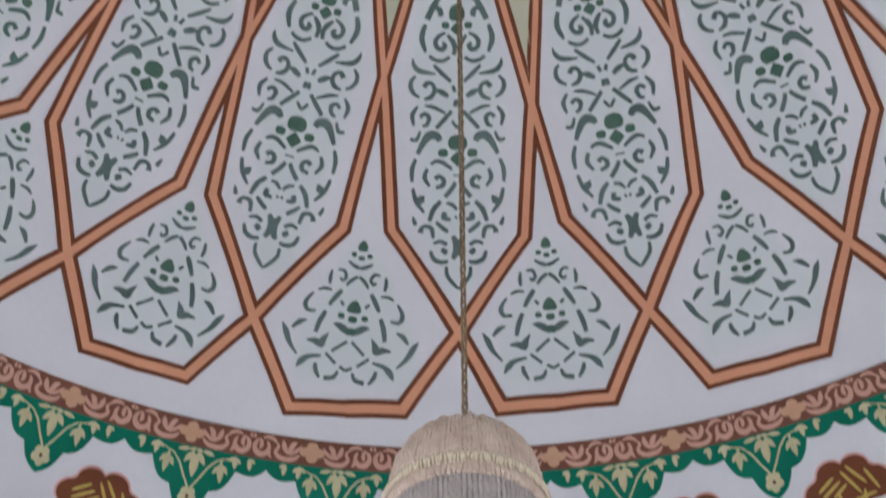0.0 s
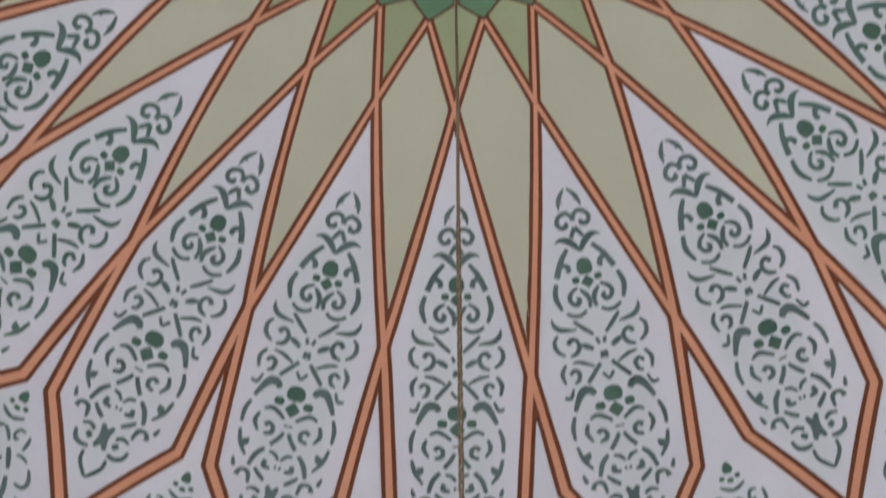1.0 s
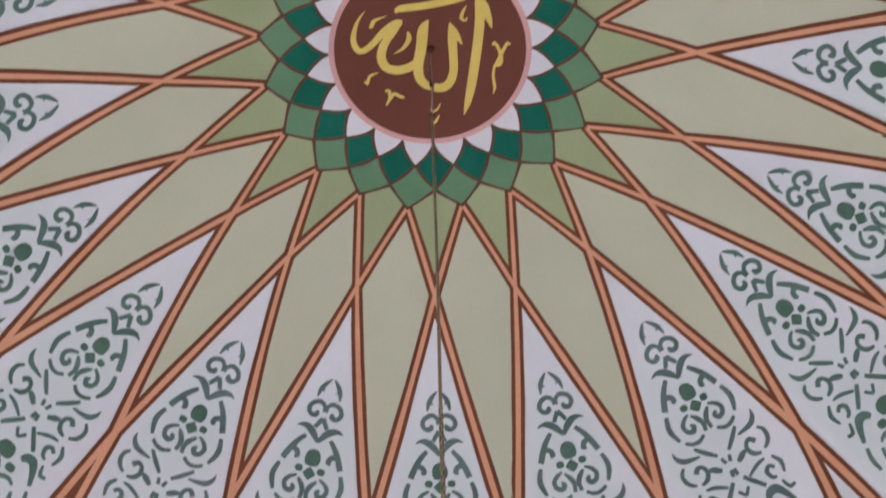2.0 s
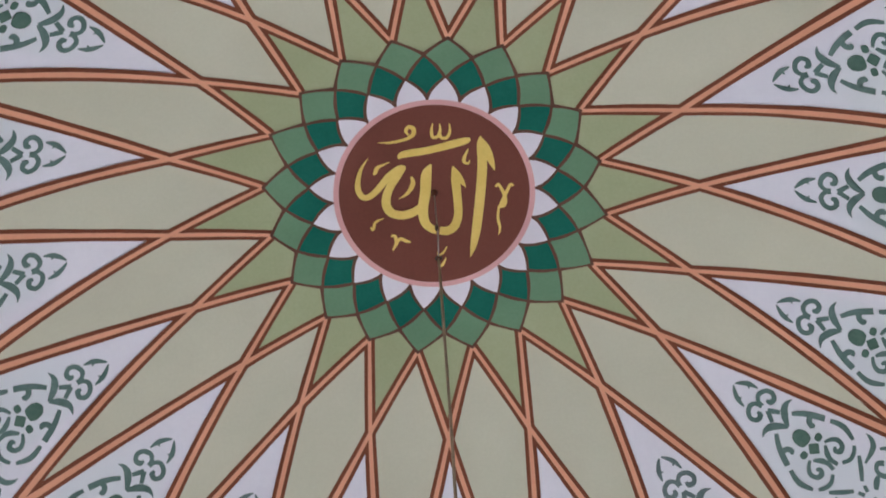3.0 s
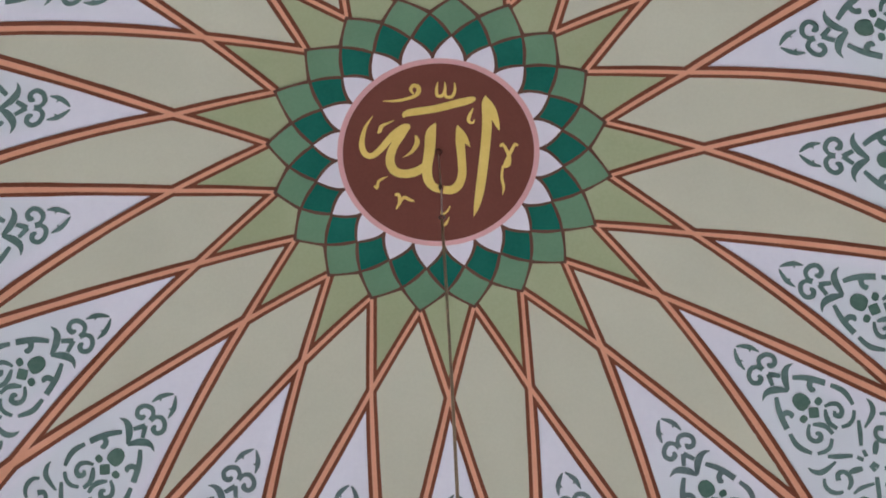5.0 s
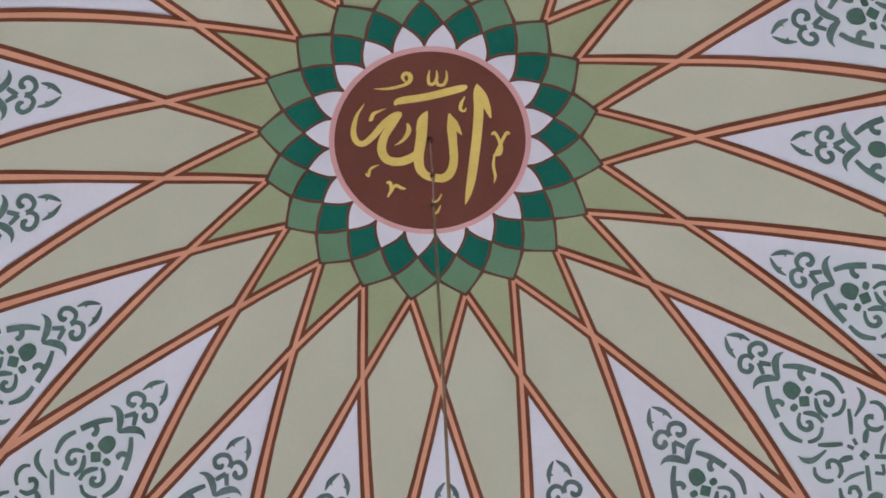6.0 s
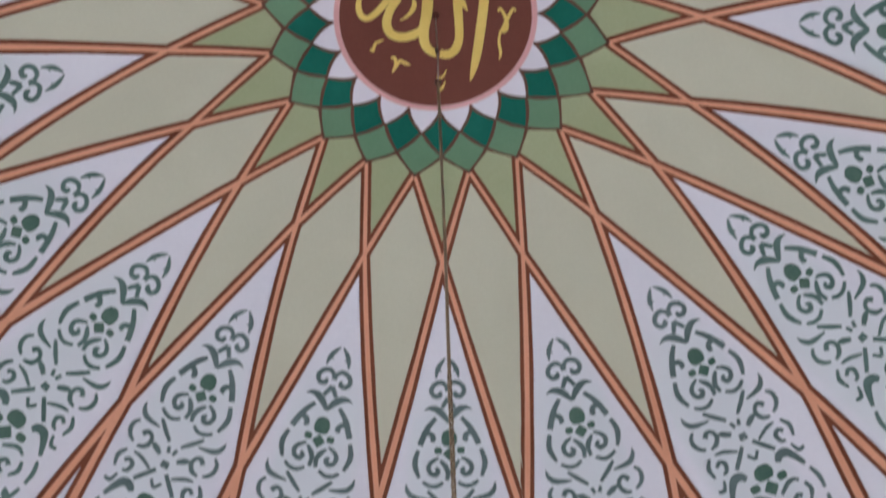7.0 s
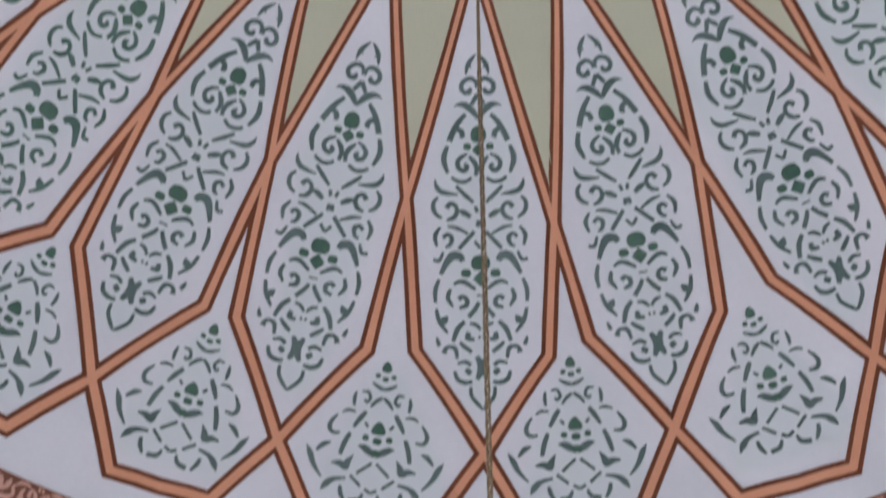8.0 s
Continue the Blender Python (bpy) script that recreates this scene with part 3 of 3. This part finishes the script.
def build_border():
    s = Sheet(0.006)
    s.ring(2.812, 2.868, 400, 3)
    border = part("border_band", s.mesh("border_band", BAND), dome, "brown border band with rose scrolls and flowers")
    n, pitch = 37, 20 / 37
    scroll, flower = Sheet(0.0095), Sheet(0.0102)
    put = lambda x, y: at(x / (2.84 * STEP * 1.0), 2.840 + y * 0.026)   # x in plan units along the band, y -1..1 across it
    span = pitch * STEP * 2.84

    def line(*pts):
        q = smooth_line([(x * span / 2, y, w) for x, y, w in pts], 4)
        scroll.ribbon([put(x, y) for x, y, w in q], [w * 1.25 for x, y, w in q])

    for s in (1, -1):
        # an open ring with a leaf inside and a hook over it, a sweeping stem, and a three-pointed leaf beside the flower
        line(*[(s * (0.835 + 0.118 * math.cos(a)), 0.05 + 0.62 * math.sin(a), w) for a, w in
               ((-1.2, 0.005), (-0.7, 0.014), (-0.1, 0.018), (0.5, 0.021), (1.1, 0.023), (1.7, 0.023), (2.3, 0.021), (2.9, 0.017), (3.5, 0.013), (4.0, 0.005))])
        line((s * 0.875, -0.62, 0.004), (s * 0.85, -0.35, 0.014), (s * 0.845, 0.0, 0.016), (s * 0.87, 0.25, 0.005))
        line((s * 0.60, -0.40, 0.006), (s * 0.65, -0.68, 0.014), (s * 0.74, -0.80, 0.015), (s * 0.83, -0.66, 0.005))
        line((s * 0.20, 0.30, 0.006), (s * 0.27, 0.64, 0.017), (s * 0.40, 0.80, 0.020), (s * 0.53, 0.70, 0.018), (s * 0.60, 0.30, 0.015), (s * 0.56, -0.15, 0.012), (s * 0.60, -0.45, 0.006))
        line((s * 0.26, -0.66, 0.005), (s * 0.32, -0.48, 0.019), (s * 0.36, -0.05, 0.020), (s * 0.40, 0.34, 0.008))
        line((s * 0.49, -0.72, 0.004), (s * 0.48, -0.40, 0.019), (s * 0.45, 0.0, 0.019), (s * 0.39, 0.36, 0.007))
        line((s * 0.18, -0.45, 0.004), (s * 0.23, -0.10, 0.014), (s * 0.31, 0.20, 0.014), (s * 0.38, 0.38, 0.005))
        line((s * 0.99, -0.9, 0.004), (s * 0.965, -0.74, 0.012), (s * 0.99, -0.6, 0.004))
        line((s * 0.66, 0.85, 0.004), (s * 0.70, 0.62, 0.012), (s * 0.69, 0.30, 0.004))
    for k in range(4):
        a = math.pi / 2 * k
        c = (0.058 * span * math.cos(a), 0.46 * math.sin(a))
        flower.fan(put(*c), [put(c[0] + 0.049 * span * math.cos(b), c[1] + 0.40 * math.sin(b)) for b in [2 * math.pi * j / 9 for j in range(9)]], 1)
    flower.fan(put(0, 0), [put(0.04 * span * math.cos(b), 0.3 * math.sin(b)) for b in [2 * math.pi * j / 9 for j in range(9)]], 1)
    m1, m2 = scroll.mesh("rose_scroll", ROSE), flower.mesh("border_flower", BUFF)
    for k in range(n):
        turn = pose(0, 0, 0, 0, 0, -math.degrees(STEP * (-0.118 + pitch * k)))
        ob = part("rose_scroll", m1, border, "rose pink painted scrolls")
        ob.matrix_local = turn
        ob = part("border_flower", m2, border, "four-lobed buff coloured flower")
        ob.matrix_local = turn

    # green lambrequins below the band
    n, pitch = 32, 20 / 32
    rim = []
    half = pitch / 2
    lobes = [(-1.0, 2.889, 0.011), (-0.58, 2.903, 0.012), (-0.27, 2.952, 0.007), (0.0, 3.004, 0.0)]
    edge = []
    for (u0, r0, puff), (u1, r1, _) in zip(lobes, lobes[1:]):
        for j in range(7):
            t = j / 7
            bow = math.sin(math.pi * t)
            edge.append((u0 + (u1 - u0) * t - 0.03 * bow, r0 + (r1 - r0) * t + puff * bow))
    edge.append((0.0, 3.004))
    edge += [(-u, r) for u, r in reversed(edge[:-1])]
    s = Sheet(0.0045)
    s.grid([[(2.864 + (r - 2.864) * k / 5, angle(u * half)) for u, r in edge] for k in range(6)])
    green = s.mesh("lambrequin", DARK_GREEN_LIT)
    deco, stems = Sheet(0.0085), Sheet(0.0078)
    spot = lambda u, r: at(u * half, r)

    def leaf(u, r, du, dr, w):
        q = [(u + du * t, r + dr * t, 0.88 * w * math.sin(math.pi * (0.12 + 0.86 * t)) + 0.002) for t in [j / 5 for j in range(6)]]
        deco.ribbon([spot(a, b) for a, b, c in q], [c for a, b, c in q])

    for s_ in (1, -1):
        # tulip, trefoil, and the two small drops towards the valley
        for u, r, du, dr, w in ((0.025, 2.880, 0.12, 0.022, 0.034), (0.10, 2.874, 0.16, 0.005, 0.024), (0.0, 2.873, 0.10, 0.003, 0.018),
                                (0.37, 2.894, 0.02, 0.038, 0.036), (0.35, 2.898, -0.075, 0.018, 0.026), (0.385, 2.896, 0.09, 0.016, 0.026), (0.36, 2.900, 0.01, -0.014, 0.014),
                                (0.54, 2.873, 0.02, 0.026, 0.030), (0.55, 2.876, 0.085, 0.010, 0.022), (0.53, 2.876, -0.075, 0.008, 0.020),
                                (0.75, 2.872, 0.015, 0.024, 0.028), (0.77, 2.873, 0.06, 0.007, 0.016)):
            leaf(u * s_, r, du * s_, dr, w)
        stems.ribbon([spot(s_ * u, r) for u, r in ((0.46, 2.880), (0.30, 2.889), (0.20, 2.905), (0.11, 2.93), (0.0, 2.957))], [0.006, 0.009, 0.011, 0.011, 0.010])
    leaf(0, 2.884, 0.0, 0.046, 0.05)
    m3 = deco.mesh("leaf_sprays", SAND)
    m4 = stems.mesh("stems", SAND)
    star = Sheet(0.0088)
    c = Vector((0.0, 2.970))
    for k in range(5):
        a = 2 * math.pi * k / 5 + 0.3
        d = spot(0, 2.970) + Vector((0.021 * math.cos(a), 0.0115 * math.sin(a)))
        star.fan(d, [d + Vector((0.017 * math.cos(b), 0.0095 * math.sin(b))) for b in [2 * math.pi * j / 8 for j in range(8)]], 1)
    m5 = star.mesh("star_flower", SAND)
    eye = Sheet(0.0095)
    eye.fan(spot(0, 2.970), [spot(0, 2.970) + Vector((0.007 * math.cos(b), 0.0045 * math.sin(b))) for b in [2 * math.pi * j / 8 for j in range(8)]], 1)
    m6 = eye.mesh("flower_eye", MAROON)

    # lobed cartouches between the points
    def lobed(grow, lift):
        sh, pts = Sheet(lift), []
        for j in range(60):
            a = 2 * math.pi * j / 60
            k = 0.86 + 0.20 * abs(math.sin(4 * a)) ** 0.7
            pts.append(Vector(((0.165 * k + grow) * math.sin(a), 3.036 - (0.074 * k + grow * 0.6) * math.cos(a))))
        sh.fan(Vector((0, 3.036)), pts, 5)
        return sh
    m7 = lobed(0.009, 0.005).mesh("pink_edge", PINK)
    m8 = lobed(0.0, 0.008).mesh("cartouche", BROWN)
    bars = Sheet(0.011)
    for x0, r0, x1, r1 in ((-0.11, 3.012, -0.04, 2.992), (-0.105, 3.026, -0.02, 3.003), (-0.01, 2.985, 0.045, 3.035), (0.015, 2.978, 0.075, 3.02),
                           (-0.06, 3.03, 0.0, 3.012), (0.08, 2.992, 0.115, 3.035), (-0.12, 3.045, -0.05, 3.035), (0.01, 3.045, 0.10, 3.04),
                           (-0.04, 3.02, -0.035, 3.055), (0.06, 3.03, 0.05, 3.06)):
        bars.ribbon([Vector((x0 + (x1 - x0) * t, r0 + (r1 - r0) * t)) for t in (0, 0.15, 0.5, 0.85, 1)], [0.006, 0.015, 0.017, 0.014, 0.005])
    m9 = bars.mesh("gold_bars", OLD_GOLD)
    for k in range(n):
        turn = pose(0, 0, 0, 0, 0, -math.degrees(STEP * (0.089 + pitch * k)))
        ob = part("lambrequin", green, dome, "dark green scalloped lambrequin with sand flowers")
        ob.matrix_local = turn
        for nm, me in (("leaf_sprays", m3), ("stems", m4), ("star_flower", m5), ("flower_eye", m6)):
            part(nm, me, ob)
        ob = part("cartouche", m8, dome, "brown lobed cartouche with gold lettering")
        ob.matrix_local = pose(0, 0, 0, 0, 0, -math.degrees(TURN0 + STEP * (0.055 + pitch * (k + 0.5))))
        part("pink_edge", m7, ob, "pink outline of the cartouche")
        part("gold_bars", m9, ob, "gold painted lettering strokes")


build_border()


# ---------------------------------------------------------------- chandelier
TOP = EYE[2] + 1.935 * UNIT     # top of the crown
RIM = TOP - 0.21               # height of the gilt rim
RIM_R = 0.182


def tube(path, radius, sides=8, closed=False):
    v, f = [], []
    n = len(path)
    for i, p in enumerate(path):
        a = path[(i - 1) % n] if closed or i else p
        b = path[(i + 1) % n] if closed or i + 1 < n else p
        t = (Vector(b) - Vector(a)).normalized()
        u = t.orthogonal().normalized() if abs(t.z) > 0.9 else t.cross(Vector((0, 0, 1))).normalized()
        w = t.cross(u)
        rad = radius[i] if isinstance(radius, list) else radius
        for k in range(sides):
            g = 2 * math.pi * k / sides
            v.append(Vector(p) + (u * math.cos(g) + w * math.sin(g)) * rad)
    for i in range(n if closed else n - 1):
        for k in range(sides):
            a, b = i * sides + k, i * sides + (k + 1) % sides
            c, d = ((i + 1) % n) * sides + k, ((i + 1) % n) * sides + (k + 1) % sides
            f.append((a, b, d, c))
    if not closed:
        f += [tuple(range(sides - 1, -1, -1)), tuple((n - 1) * sides + k for k in range(sides))]
    return v, f


def circle(r, z, n=48):
    return [(r * math.sin(2 * math.pi * i / n), r * math.cos(2 * math.pi * i / n), z) for i in range(n)]


def beads(path, r, sides=6):
    """A string of beads: a tube that swells at every bead."""
    pts, rad = [], []
    for a, b in zip(path, path[1:]):
        for j in range(3):
            pts.append(Vector(a).lerp(Vector(b), j / 3))
            rad.append(r * (0.55, 1.0, 0.9)[j])
    pts.append(Vector(path[-1]))
    rad.append(r * 0.45)
    return tube(pts, rad, sides)


def build_chandelier():
    lamp = new("chandelier")
    lamp.location = (0, 0, RIM)
    tagged(lamp, "crystal bead chandelier with gilt rim hung on a bronze chain", "chandelier")
    def add(name, vf, material, label="", parent=lamp):
        return part(name, mesh_of(name, vf[0], vf[1], material), parent, label)
    top = TOP - RIM
    add("rim_band", tube(circle(RIM_R, 0.0, 64), 0.008, 8, True), GILT, "pale gilt rim ring")
    lumps = random.Random(5)
    add("rim_cord", tube(circle(RIM_R + 0.004, 0.014, 150), [lumps.uniform(0.005, 0.0105) for _ in range(150)], 7, True), GILT)
    add("crown_ring", tube(circle(0.055, top - 0.012, 32), 0.009, 8, True), GILT, "small gilt ring under the chain")
    add("lower_ring", tube(circle(RIM_R * 0.9, -0.30, 64), 0.009, 8, True), GILT)
    add("stem", tube([(0, 0, top), (0, 0, -0.30)], 0.009, 8), BRONZE, "dark bronze stem inside the beads")
    for k in range(4):
        a = math.pi / 2 * k
        add("spoke", tube([(0, 0, 0), (RIM_R * math.sin(a), RIM_R * math.cos(a), 0)], 0.004, 6), BRONZE)
    # strings that run from the crown ring over the bulge to the rim
    path = []
    for i in range(17):
        u = i / 16
        g = math.pi / 2 * u
        path.append((0, 0.055 + (RIM_R - 0.055) * math.sin(g) ** 0.9, (top - 0.012) * math.cos(g) ** 0.92 if u < 1 else 0.0))
    crowns = []
    for k in range(9):       # hand-threaded strings, no two alike
        bend = [Vector(p) + Vector((lumps.uniform(-0.003, 0.003), lumps.uniform(-0.003, 0.003), lumps.uniform(-0.004, 0.004))) for p in path]
        crowns.append(mesh_of("crown_string", *beads(bend, lumps.uniform(0.0054, 0.0066)), CRYSTAL))
    for k in range(330):
        ob = part("crown_string", crowns[k * 4 % 9], lamp, "string of pale crystal beads")
        ob.matrix_local = pose(0, 0, 0.006 * math.sin(k * 2.3) + 0.005 * math.sin(k * 0.45), 0, 0, 360 / 330 * k + 0.5 * math.sin(k * 1.7))
    v, f = beads([(0, RIM_R - 0.002, -0.04 * i) for i in range(8)], 0.0058)
    curtain = mesh_of("curtain_string", v, f, CLEAR)
    for k in range(190):
        ob = part("curtain_string", curtain, lamp, "hanging string of clear crystal beads")
        ob.matrix_local = pose(0, 0, -0.006 * (k * 7 % 3), 0, 0, 360 / 190 * k + 0.5 * math.sin(k * 2.9))
    v, f = beads([(0, RIM_R - 0.013, -0.04 * i) for i in range(8)], 0.0058)
    inner = mesh_of("inner_curtain_string", v, f, CLEAR)
    for k in range(170):
        ob = part("inner_curtain_string", inner, lamp, "hanging string of clear crystal beads")
        ob.matrix_local = pose(0, 0, -0.005 * (k * 5 % 3), 0, 0, 360 / 170 * k + 0.5 * math.sin(k * 2.1))
    # a fringe of short strings just under the rim, and loose drops along it
    fringes = [mesh_of("fringe_string", *beads([(0, RIM_R + 0.004, -0.012 * i) for i in range(n)], 0.0054), CRYSTAL) for n in (3, 4, 4)]
    for k in range(260):
        ob = part("fringe_string", fringes[(k * 7 + k // 5) % 3], lamp, "short string of amber-white beads")
        ob.matrix_local = pose(0, 0, 0.002 * math.sin(k * 1.9), 0, 0, 360 / 260 * k + 0.5 * math.sin(k * 2.3))
    drop_mesh = mesh_of("rim_drop", *tube([(0, RIM_R + 0.012, 0.022), (0, RIM_R + 0.013, 0.012), (0, RIM_R + 0.013, 0.002), (0, RIM_R + 0.012, -0.008)], [0.0015, 0.0042, 0.0042, 0.0015], 6), DROP)
    for k in range(210):
        ob = part("rim_drop", drop_mesh, lamp, "glinting pale glass drop")
        ob.matrix_local = pose(0, 0, 0.004 * math.sin(k * 3.1), 0, 0, 360 / 210 * k + 1.0 * math.sin(k * 1.3))
    # rod, hook and links up to the apex
    z_rod = EYE[2] + 5.36 * UNIT - RIM
    z_top = APEX - 0.03 - RIM
    add("ceiling_rod", tube([(0, 0, z_rod), (0.004, 0, z_rod + 0.3), (0.001, 0, z_rod + 0.55), (0, 0, z_top)], [0.0036, 0.0036, 0.0032, 0.0028], 8), WIRE, "thin grey wire from the apex hook")
    # Added cup: its dark colour draws the shaded hole round the wire.
    add("apex_hole_cup", tube([(0, 0, z_top + 0.012), (0, 0, z_top - 0.01), (0, 0, z_top - 0.03)], [0.019, 0.014, 0.005], 16), HOLE_BROWN, "small red-brown cup standing for the shaded hole at the apex")
    add("rod_knot", tube([(0, 0, z_rod + 0.30), (0, 0, z_rod + 0.335), (0, 0, z_rod + 0.38)], [0.004, 0.010, 0.004], 10), IRON)
    add("hook_ring", tube([(0.013 * math.sin(2 * math.pi * i / 20), 0, z_rod - 0.018 + 0.02 * math.cos(2 * math.pi * i / 20)) for i in range(20)], 0.0045, 6, True), IRON, "dark iron hook ring")
    z_low = 6.18 - RIM
    add("lower_rod", tube([(0, 0, z_low), (0.003, 0, z_low + 0.9), (0, 0, z_rod - 0.036)], 0.0062, 8), BRONZE, "plain bronze rod below the hook ring")
    long, wide, wire = 0.034, 0.0085, 0.0036
    link = []
    for i in range(16):
        a = 2 * math.pi * i / 16
        link.append((wide * 0.75 * math.sin(a), 0, (long / 2 - wide) * (1 if math.cos(a) > 0 else -1) + wide * math.cos(a)))
    me = mesh_of("chain_link", *tube(link, wire, 6, True), BRONZE)
    pitch = long - 2.1 * wire
    z0 = top + 0.006
    count = int((z_low - z0) / pitch) + 1
    for k in range(count):
        ob = part("chain_link", me, lamp, "aged bronze chain link")
        ob.matrix_local = pose(0, 0, z0 + pitch * (k + 0.5), 0, 0, 45 + 90 * (k % 2) + 7 * math.sin(k * 0.7))


build_chandelier()
